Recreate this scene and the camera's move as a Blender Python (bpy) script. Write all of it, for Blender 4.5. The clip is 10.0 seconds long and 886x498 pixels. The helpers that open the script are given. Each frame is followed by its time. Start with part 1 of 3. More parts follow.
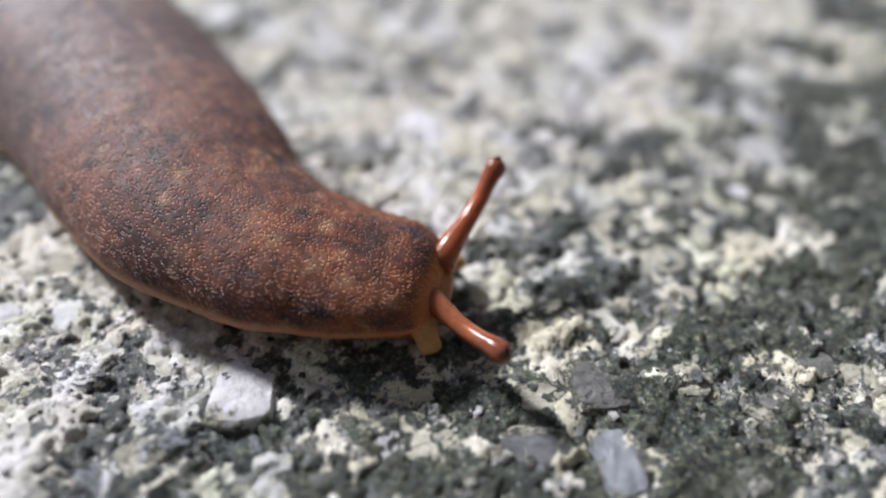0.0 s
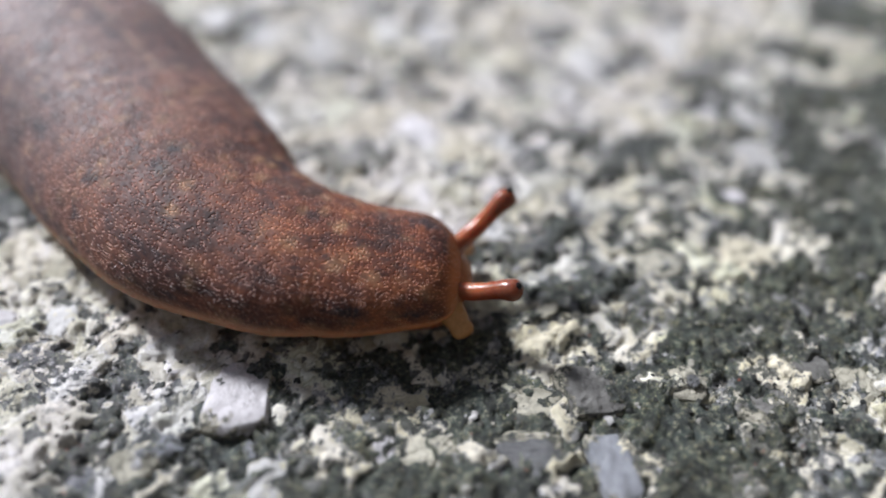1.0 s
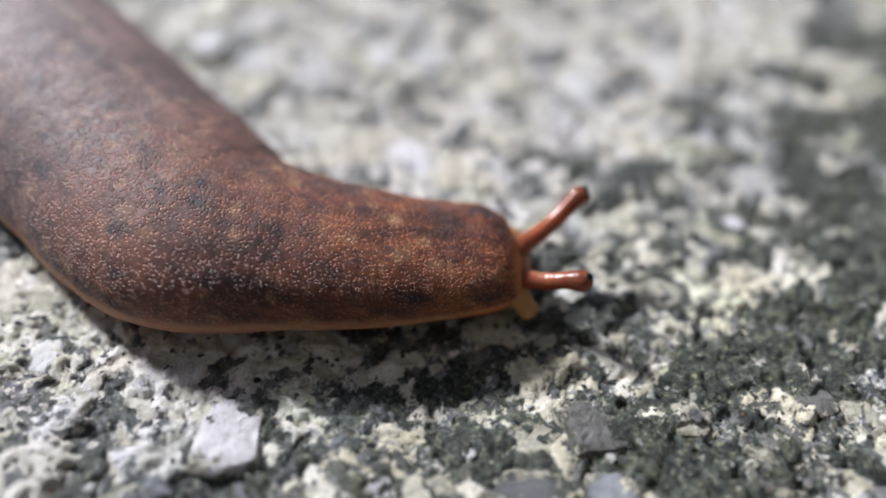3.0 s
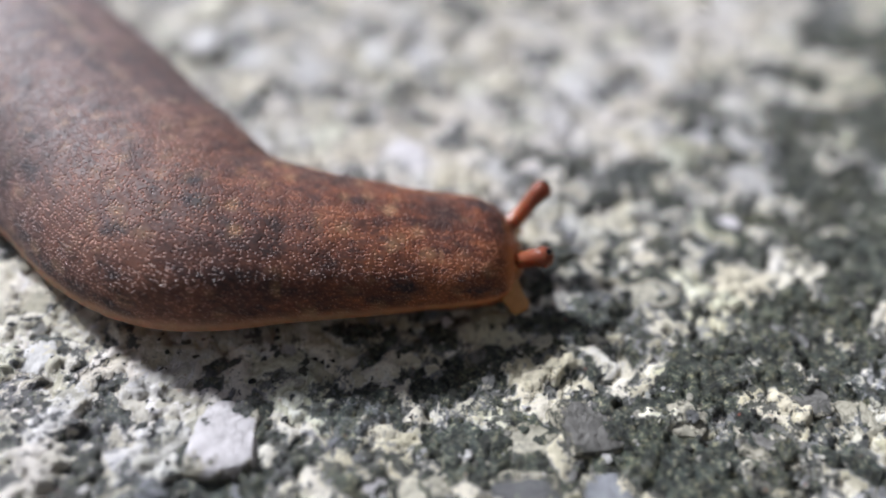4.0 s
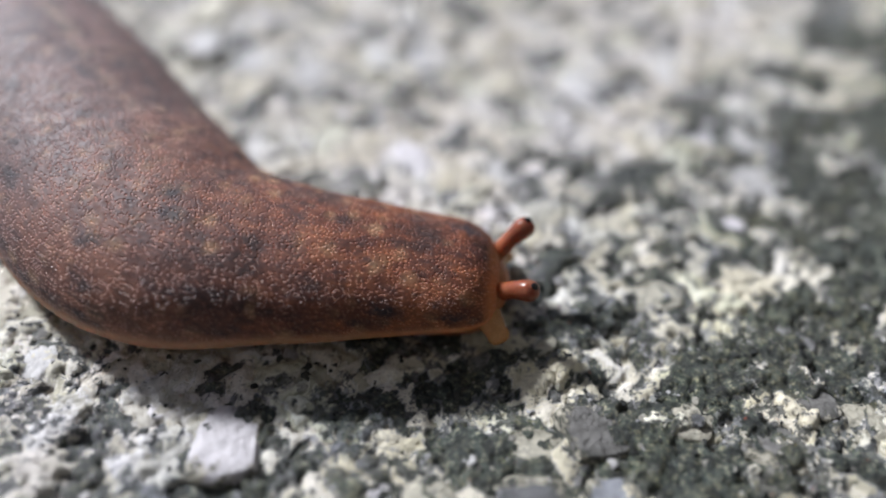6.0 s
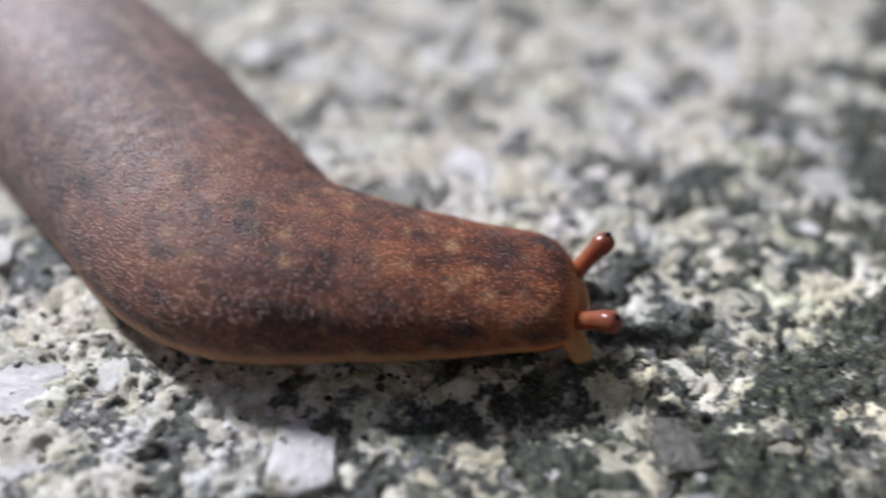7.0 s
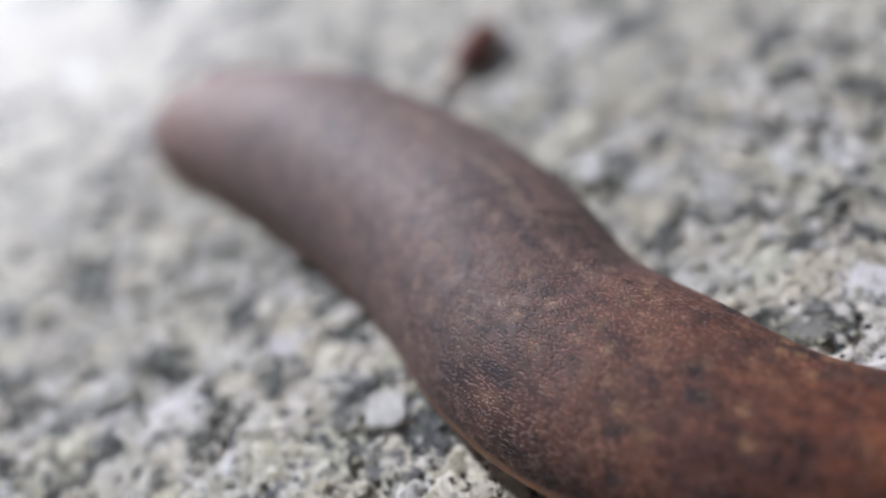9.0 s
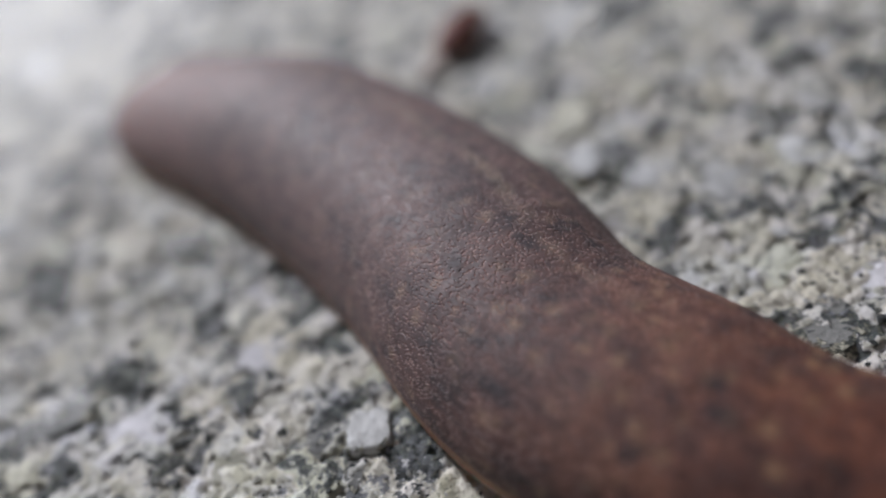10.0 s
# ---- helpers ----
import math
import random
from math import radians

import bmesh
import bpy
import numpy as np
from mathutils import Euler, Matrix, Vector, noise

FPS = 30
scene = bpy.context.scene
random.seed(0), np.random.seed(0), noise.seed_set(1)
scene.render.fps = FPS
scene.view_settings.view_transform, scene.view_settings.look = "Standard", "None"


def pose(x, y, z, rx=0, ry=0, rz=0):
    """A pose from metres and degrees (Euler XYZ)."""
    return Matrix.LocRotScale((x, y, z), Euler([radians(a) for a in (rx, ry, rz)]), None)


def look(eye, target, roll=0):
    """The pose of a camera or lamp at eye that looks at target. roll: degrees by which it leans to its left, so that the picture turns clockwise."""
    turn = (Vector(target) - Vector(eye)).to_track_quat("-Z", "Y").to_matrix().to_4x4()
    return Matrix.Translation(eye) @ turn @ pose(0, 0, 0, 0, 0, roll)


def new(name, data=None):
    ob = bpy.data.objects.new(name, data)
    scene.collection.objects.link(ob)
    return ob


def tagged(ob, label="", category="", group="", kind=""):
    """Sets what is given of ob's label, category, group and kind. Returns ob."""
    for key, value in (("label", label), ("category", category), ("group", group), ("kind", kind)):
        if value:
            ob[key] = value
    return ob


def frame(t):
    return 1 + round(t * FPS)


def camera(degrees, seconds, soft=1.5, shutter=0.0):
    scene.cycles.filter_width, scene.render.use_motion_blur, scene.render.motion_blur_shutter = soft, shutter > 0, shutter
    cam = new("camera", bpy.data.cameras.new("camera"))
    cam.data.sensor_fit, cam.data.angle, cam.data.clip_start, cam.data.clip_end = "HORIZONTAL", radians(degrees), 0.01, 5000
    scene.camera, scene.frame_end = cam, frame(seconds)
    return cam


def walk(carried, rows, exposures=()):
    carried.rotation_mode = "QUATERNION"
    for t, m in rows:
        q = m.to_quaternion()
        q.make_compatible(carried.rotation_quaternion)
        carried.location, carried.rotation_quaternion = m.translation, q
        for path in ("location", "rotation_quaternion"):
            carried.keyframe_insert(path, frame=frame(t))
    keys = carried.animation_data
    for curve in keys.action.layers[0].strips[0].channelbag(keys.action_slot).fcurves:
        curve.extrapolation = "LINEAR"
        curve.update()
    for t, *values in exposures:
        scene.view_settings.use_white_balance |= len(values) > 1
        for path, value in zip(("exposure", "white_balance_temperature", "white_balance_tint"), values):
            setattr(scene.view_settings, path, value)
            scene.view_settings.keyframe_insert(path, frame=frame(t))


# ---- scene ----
# All lengths below are in units of U metres: a slug about 85 mm long on coarse granite.
U = 0.0006
cam = camera(63.09, 10.0, soft=2.0, shutter=0.6)
cam.data.dof.use_dof = True
cam.data.dof.focus_distance = 60.4 * U
cam.data.dof.aperture_fstop = cam.data.lens / (1000 * U * 4.8)
# seconds, eye x, y, z, yaw, pitch, roll
PATH = [
    (0.0, 0.00, 0.00, 51.21, 0.00, -47.02, -1.15),
    (0.5, 0.23, 0.29, 51.01, -0.12, -46.88, -1.13),
    (1.0, 0.16, 0.17, 51.29, -0.24, -46.79, -1.25),
    (1.5, 0.38, 0.77, 51.13, -0.45, -46.80, -1.40),
    (2.0, 0.31, 1.20, 50.96, -0.79, -46.67, -1.69),
    (2.5, -0.23, 1.80, 51.20, -0.74, -45.58, -1.56),
    (4.0, -0.19, 2.52, 51.27, -1.07, -45.79, -1.79),
    (4.5, 0.12, 2.64, 51.02, -1.01, -45.85, -1.64),
    (5.0, 0.11, 2.81, 51.07, -1.18, -45.75, -1.70),
    (6.5, -1.47, 3.16, 50.98, -1.06, -45.55, -1.43),
    (7.0, -4.54, 4.15, 50.31, -0.18, -45.33, 0.12),
    (7.5, -9.72, 6.40, 51.24, 1.26, -45.40, 3.11),
    (8.0, -14.96, 8.32, 52.36, 3.53, -44.79, 6.60),
    (8.5, -18.09, 10.76, 52.64, 6.04, -43.53, 9.66),
    (9.0, -22.12, 12.78, 55.80, 9.40, -40.38, 13.78),
    (9.5, -24.07, 16.14, 53.69, 9.27, -40.43, 14.08),
    (10.0, -24.09, 18.05, 52.32, 7.87, -41.28, 13.43),
]
walk(cam, [(t, pose(x * U, y * U, z * U, 90 + pitch, roll, yaw)) for t, x, y, z, yaw, pitch, roll in PATH],
     [(0.0, 0.42, 5900, 13), (2.0, 0.42, 5900, 13), (5.0, 0.4, 5900, 13), (7.0, 0.34, 5900, 13), (7.5, 0.25, 5850, 13), (8.0, 0.1, 5850, 13), (8.5, -0.16, 5850, 13), (9.0, -0.1, 5850, 13), (9.5, -0.34, 5850, 13), (10.0, -0.46, 5850, 13)])

# ---------------------------------------------------------------- light
SUN_ELEVATION, SUN_AZIMUTH = radians(36), radians(-46)
world = bpy.data.worlds.new("sky")
scene.world = world
world.use_nodes = True
sky_node = world.node_tree.nodes.new("ShaderNodeTexSky")
sky_node.sky_type = "NISHITA"
sky_node.sun_disc = False
sky_node.sun_elevation = SUN_ELEVATION
sky_node.sun_rotation = SUN_AZIMUTH
sky_node.dust_density = 1.0
sky_node.air_density = 0.45
background = world.node_tree.nodes["Background"]
world.node_tree.links.new(sky_node.outputs[0], background.inputs["Color"])
background.inputs["Strength"].default_value = 0.05
sun_data = bpy.data.lights.new("sun", "SUN")
sun_data.energy = 5.0
sun_data.angle = radians(8)
sun_data.color = (1.0, 0.97, 0.93)
sun = new("sun", sun_data)
sun_from = Vector((math.sin(SUN_AZIMUTH) * math.cos(SUN_ELEVATION), math.cos(SUN_AZIMUTH) * math.cos(SUN_ELEVATION), math.sin(SUN_ELEVATION)))
sun.matrix_world = look(sun_from, (0, 0, 0))


# ---------------------------------------------------------------- materials
class Nodes:
    """A small writer of node materials."""

    def __init__(self, name):
        self.mat = bpy.data.materials.new(name)
        self.mat.use_nodes = True
        self.tree = self.mat.node_tree
        self.bsdf = self.tree.nodes["Principled BSDF"]

    def put(self, kind):
        return self.tree.nodes.new(kind)

    def attribute(self, name, out):
        node = self.put("ShaderNodeAttribute")
        node.attribute_name = name
        return node.outputs[out]

    def link(self, a, b):
        self.tree.links.new(a, b)

    def sets(self, socket, value):
        if isinstance(value, bpy.types.NodeSocket):
            self.link(value, socket)
        else:
            socket.default_value = value

    def coords(self, attribute=""):
        if attribute:
            return self.attribute(attribute, "Vector")
        where = self.put("ShaderNodeTexCoord").outputs["Object"]
        return self.vec("SCALE", where, scale=1 / U)

    def vec(self, op, a, b=None, scale=None):
        node = self.put("ShaderNodeVectorMath")
        node.operation = op
        self.sets(node.inputs[0], a)
        if b is not None:
            self.sets(node.inputs[1], b)
        if scale is not None:
            node.inputs["Scale"].default_value = scale
        return node.outputs[0]

    def math(self, op, a, b=0.0):
        node = self.put("ShaderNodeMath")
        node.operation = op
        self.sets(node.inputs[0], a)
        self.sets(node.inputs[1], b)
        return node.outputs[0]

    def noise(self, where, scale, detail=3.0, rough=0.55, color=False, distortion=0.0):
        node = self.put("ShaderNodeTexNoise")
        self.link(where, node.inputs["Vector"])
        node.inputs["Scale"].default_value = scale
        node.inputs["Detail"].default_value = detail
        node.inputs["Roughness"].default_value = rough
        node.inputs["Distortion"].default_value = distortion
        return node.outputs["Color" if color else "Fac"]

    def cells(self, where, scale, out="Color", rand=1.0):
        node = self.put("ShaderNodeTexVoronoi")
        self.link(where, node.inputs["Vector"])
        node.inputs["Scale"].default_value = scale
        node.inputs["Randomness"].default_value = rand
        return node.outputs[out]

    def ramp(self, value, stops, mode="LINEAR"):
        node = self.put("ShaderNodeValToRGB")
        node.color_ramp.interpolation = mode
        ends = node.color_ramp.elements
        while len(ends) < len(stops):
            ends.new(0.5)
        for end, (place, col) in zip(ends, stops):
            end.position = place
            end.color = (col, col, col, 1) if isinstance(col, (int, float)) else (*col, 1)
        self.link(value, node.inputs["Fac"])
        return node.outputs["Color"]

    def mix(self, fac, a, b, blend="MIX"):
        node = self.put("ShaderNodeMix")
        node.data_type = "RGBA"
        node.blend_type = blend
        self.sets(node.inputs[0], fac)
        for socket, value in ((node.inputs[6], a), (node.inputs[7], b)):
            self.sets(socket, value if isinstance(value, bpy.types.NodeSocket) else (*value, 1))
        return node.outputs[2]

    def bump(self, height, distance, strength=1.0, normal=None):
        node = self.put("ShaderNodeBump")
        node.inputs["Strength"].default_value = strength
        node.inputs["Distance"].default_value = distance * U
        self.link(height, node.inputs["Height"])
        if normal is not None:
            self.link(normal, node.inputs["Normal"])
        return node.outputs["Normal"]

    def done(self, color, rough, normal=None, **others):
        self.sets(self.bsdf.inputs["Base Color"], color if isinstance(color, bpy.types.NodeSocket) else (*color, 1))
        self.sets(self.bsdf.inputs["Roughness"], rough)
        if normal is not None:
            self.link(normal, self.bsdf.inputs["Normal"])
        for key, value in others.items():
            self.sets(self.bsdf.inputs[key.replace("_", " ")], value)
        return self.mat


VEINS = [
    (7.5, 35.4, 5.0, 4.0, 60, 0.16), (18.1, 39.1, 7.5, 4.2, 35, 0.26), (22.7, 33.1, 4.5, 3.0, 0, 0.24), (36.0, 33.0, 3.6, 3.4, 0, 0.26),
    (5.1, 29.8, 6.5, 2.6, 0, -0.24), (22.5, 28.6, 8.0, 3.0, -10, -0.2),
]


def granite_material():
    n = Nodes("granite")
    p = n.coords()
    warp = n.vec("SCALE", n.vec("SUBTRACT", n.noise(p, 0.5, 7.0, 0.66, color=True), (0.5, 0.5, 0.5)), scale=4.2)
    q = n.vec("ADD", p, warp)
    large, small = n.attribute("large_grain", "Fac"), n.attribute("small_grain", "Fac")
    other = n.math("FRACT", n.math("MULTIPLY", small, 7.31))
    third = n.math("FRACT", n.math("MULTIPLY", small, 13.7))
    tiny = n.put("ShaderNodeSeparateColor")
    n.link(n.cells(q, 1.3), tiny.inputs[0])
    # which mineral: each grain keeps to its kind, its rim crumbles
    pick = n.math("ADD", n.math("MULTIPLY", large, 0.44), n.math("MULTIPLY", small, 0.4))
    pick = n.math("ADD", pick, n.math("MULTIPLY", tiny.outputs[0], 0.2))
    pick = n.math("ADD", pick, n.math("MULTIPLY", n.math("SUBTRACT", n.noise(p, 0.9, 6.0, 0.7), 0.5), 0.5))
    pick = n.math("ADD", pick, n.math("MULTIPLY", n.math("SUBTRACT", n.noise(p, 0.05, 3.0), 0.5), 0.4))
    # more pale feldspar off a dark band; glare and shade partly coloured in too
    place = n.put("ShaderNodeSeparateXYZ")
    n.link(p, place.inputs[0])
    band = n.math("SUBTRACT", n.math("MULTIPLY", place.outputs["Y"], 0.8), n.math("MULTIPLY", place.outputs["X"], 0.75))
    place_tone = n.ramp(n.math("DIVIDE", n.math("ADD", band, 120.0), 360.0), [(0.05, 0.6), (0.24, 0.0), (0.365, 0.0), (0.403, 0.12), (0.43, 0.44), (0.452, 0.88), (0.5, 0.88), (0.55, 0.74), (0.66, 0.74), (0.95, 0.7)])
    span = n.put("ShaderNodeVectorMath")
    span.operation = "LENGTH"
    n.link(p, span.inputs[0])
    beyond = n.ramp(n.math("DIVIDE", span.outputs["Value"], 800.0), [(0.35, 0.0), (0.8, 1.0)])
    place_tone = n.math("ADD", place_tone, n.math("MULTIPLY", beyond, n.math("SUBTRACT", 0.75, place_tone)))
    pick = n.math("ADD", pick, n.math("MULTIPLY", n.math("SUBTRACT", place_tone, 0.5), 0.34))
    # coarser and more broken up on the side where the tail lies
    coarse = n.ramp(n.math("DIVIDE", place.outputs["X"], -100.0), [(0.4, 0.0), (0.65, 1.0)])
    lumps = n.math("SUBTRACT", n.noise(q, 0.16, 4.0, 0.6), 0.48)
    pick = n.math("ADD", pick, n.math("MULTIPLY", coarse, n.math("MULTIPLY", lumps, 0.75)))
    # ragged veins of feldspar and of mica: place, half length, half width, turn, amount
    ragged = n.vec("ADD", p, n.vec("SCALE", n.vec("SUBTRACT", n.noise(p, 0.22, 5.0, 0.62, color=True), (0.5, 0.5, 0.5)), scale=9.0))
    for x, y, long, wide, turn, amount in VEINS:
        c, d = math.cos(radians(turn)), math.sin(radians(turn))
        away = n.vec("SUBTRACT", ragged, (x, y, 0.0))
        parts = n.put("ShaderNodeSeparateXYZ")
        n.link(away, parts.inputs[0])
        u = n.math("ADD", n.math("MULTIPLY", parts.outputs["X"], c / long), n.math("MULTIPLY", parts.outputs["Y"], d / long))
        v = n.math("ADD", n.math("MULTIPLY", parts.outputs["X"], -d / wide), n.math("MULTIPLY", parts.outputs["Y"], c / wide))
        out = n.math("ADD", n.math("MULTIPLY", u, u), n.math("MULTIPLY", v, v))
        pick = n.math("ADD", pick, n.math("MULTIPLY", n.ramp(out, [(0.3, 1.0), (1.0, 0.0)]), amount))
    fine = n.noise(p, 2.4, 7.0, 0.74)
    # cream feldspar, crumbly and pitted
    cream = n.ramp(other, [(0.0, (0.48, 0.465, 0.37)), (0.35, (0.66, 0.645, 0.55)), (0.7, (0.8, 0.785, 0.73)), (1.0, (0.88, 0.87, 0.86))])
    cream = n.mix(1.0, cream, n.ramp(fine, [(0.3, 0.35), (0.42, 0.95), (0.62, 1.12)]), "MULTIPLY")
    # grey quartz, smooth and a little blue
    quartz = n.ramp(third, [(0.0, (0.085, 0.095, 0.095)), (0.45, (0.17, 0.18, 0.185)), (0.75, (0.27, 0.28, 0.305)), (1.0, (0.42, 0.43, 0.48))])
    quartz = n.mix(0.7, quartz, n.ramp(n.noise(p, 1.1, 6.0, 0.7), [(0.35, 0.45), (0.6, 1.15)]), "MULTIPLY")
    # black-green mica with fine grit
    mica = n.ramp(fine, [(0.34, (0.012, 0.016, 0.016)), (0.46, (0.034, 0.044, 0.041)), (0.55, (0.08, 0.092, 0.075)), (0.63, (0.32, 0.31, 0.23))])
    mica = n.mix(1.0, mica, n.ramp(n.noise(p, 0.8, 4.0, 0.6), [(0.36, 0.35), (0.5, 0.9), (0.62, 1.7)]), "MULTIPLY")
    quartz = n.mix(1.0, quartz, n.ramp(place_tone, [(0.5, 1.0), (0.85, 0.62)]), "MULTIPLY")
    # cream lighter towards the tail side, part of the glare put into the colour
    cream = n.mix(1.0, cream, n.ramp(coarse, [(0.0, 1.0), (1.0, 1.12)]), "MULTIPLY")
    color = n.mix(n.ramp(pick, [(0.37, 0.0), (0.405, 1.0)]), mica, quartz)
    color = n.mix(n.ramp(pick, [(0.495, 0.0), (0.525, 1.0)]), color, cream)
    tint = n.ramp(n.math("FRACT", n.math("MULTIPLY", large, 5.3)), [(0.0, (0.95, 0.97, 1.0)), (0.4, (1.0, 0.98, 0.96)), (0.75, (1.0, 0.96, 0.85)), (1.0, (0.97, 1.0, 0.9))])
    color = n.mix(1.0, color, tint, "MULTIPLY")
    color = n.mix(1.0, color, n.ramp(place_tone, [(0.05, (1.02, 1.0, 0.93)), (0.4, (1.0, 1.0, 1.0)), (1.0, (1.0, 0.97, 1.0))]), "MULTIPLY")
    olive = n.ramp(n.noise(p, 0.3, 5.0, 0.68), [(0.55, 0.0), (0.68, 0.35)])
    color = n.mix(olive, color, n.ramp(fine, [(0.4, (0.06, 0.062, 0.03)), (0.6, (0.25, 0.235, 0.11))]))
    rust = n.math("MULTIPLY", n.ramp(n.cells(p, 0.8, "Distance"), [(0.1, 1.0), (0.22, 0.0)]), n.ramp(n.noise(p, 0.9, 2.0), [(0.62, 0.0), (0.68, 0.8)]))
    color = n.mix(rust, color, (0.3, 0.07, 0.035))
    specks = n.ramp(n.cells(q, 1.5, "Distance"), [(0.14, 1.0), (0.3, 0.0)])
    speck_here = n.ramp(n.noise(p, 0.6, 3.0), [(0.48, 0.0), (0.56, 0.9)])
    color = n.mix(n.math("MULTIPLY", specks, speck_here), color, (0.02, 0.022, 0.02))
    # far off the grains run together into a mottled grey
    distant = n.ramp(n.math("ADD", n.math("MULTIPLY", n.noise(p, 0.3, 4.0, 0.7), 0.5), n.math("MULTIPLY", n.noise(p, 0.006, 5.0, 0.6), 0.5)), [(0.35, (0.22, 0.22, 0.205)), (0.5, (0.38, 0.375, 0.35)), (0.65, (0.54, 0.53, 0.5))])
    color = n.mix(beyond, color, distant)
    height = n.math("ADD", n.math("MULTIPLY", n.noise(p, 1.6, 6.0, 0.7), 0.8), n.math("MULTIPLY", n.ramp(pick, [(0.36, 0.0), (0.5, 1.0)]), 0.3))
    height = n.math("ADD", height, n.math("MULTIPLY", fine, 0.5))
    normal = n.bump(height, 0.7, 0.8)
    rough = n.ramp(pick, [(0.38, 0.5), (0.43, 0.34), (0.49, 0.36), (0.54, 0.52)])
    return n.done(color, rough, normal, Specular_IOR_Level=n.ramp(place_tone, [(0.3, 0.5), (0.8, 0.75)]))


def mineral_material(name, dark, light, rough, spots=0.4, clear=0.0):
    n = Nodes(name)
    info = n.put("ShaderNodeObjectInfo")
    p = n.vec("ADD", n.coords(), n.vec("SCALE", info.outputs["Location"], scale=1 / U))
    color = n.ramp(n.noise(p, 0.5, 5.0, 0.62), [(0.3, dark), (0.62, light)])
    veins = n.ramp(n.noise(p, 1.3, 7.0, 0.75, distortion=0.6), [(0.36, 1.0), (0.48, 0.0)])
    color = n.mix(n.math("MULTIPLY", veins, spots), color, (0.06, 0.062, 0.05))
    shade = n.ramp(info.outputs["Random"], [(0.0, 0.78), (1.0, 1.12)])
    color = n.mix(1.0, color, shade, "MULTIPLY")
    fine = n.ramp(n.noise(p, 4.5, 5.0, 0.75), [(0.35, 0.55), (0.55, 1.05)])
    color = n.mix(0.5 + 0.4 * spots, color, fine, "MULTIPLY")
    # the neighbours' dark and cream crumbs creep over the rim
    local = n.coords()
    flat = n.vec("MULTIPLY", local, (1.0, 1.0, 0.0))
    out = n.put("ShaderNodeVectorMath")
    out.operation = "LENGTH"
    n.link(flat, out.inputs[0])
    reach = n.math("ADD", n.math("MULTIPLY", out.outputs["Value"], 0.75), n.math("MULTIPLY", n.math("SUBTRACT", n.noise(p, 3.2, 7.0, 0.7), 0.5), 1.1))
    crust = n.ramp(reach, [(0.4, 0.0), (0.44, 0.95)])
    crumb = n.ramp(n.noise(p, 5.0, 7.0, 0.75), [(0.4, (0.028, 0.033, 0.029)), (0.47, (0.1, 0.1, 0.075)), (0.53, (0.4, 0.375, 0.29)), (0.66, (0.6, 0.565, 0.47))])
    color = n.mix(crust, color, crumb)
    normal = n.bump(n.math("ADD", n.noise(p, 1.2, 8.0, 0.72), n.math("MULTIPLY", crust, -0.25)), 0.9, 0.9)
    return n.done(color, n.ramp(crust, [(0.0, rough), (1.0, 0.75)]), normal, Subsurface_Weight=clear, Subsurface_Radius=(1.0, 1.0, 1.0), Subsurface_Scale=1.5 * U)


def grain_material():
    n = Nodes("loose_mineral_grains")
    p = n.coords()
    island = n.put("ShaderNodeNewGeometry").outputs["Random Per Island"]
    color = n.ramp(island, [
        (0.0, (0.01, 0.012, 0.012)), (0.4, (0.022, 0.025, 0.022)), (0.58, (0.075, 0.075, 0.06)), (0.66, (0.26, 0.25, 0.22)),
        (0.8, (0.5, 0.48, 0.39)), (0.92, (0.42, 0.42, 0.44)), (1.0, (0.68, 0.66, 0.62))])
    crumbs = n.ramp(n.noise(p, 2.2, 5.0, 0.7), [(0.34, 0.35), (0.52, 1.0), (0.68, 1.35)])
    color = n.mix(0.8, color, crumbs, "MULTIPLY")
    normal = n.bump(n.noise(p, 1.6, 6.0, 0.68), 0.6, 0.8)
    return n.done(color, 0.6, normal)


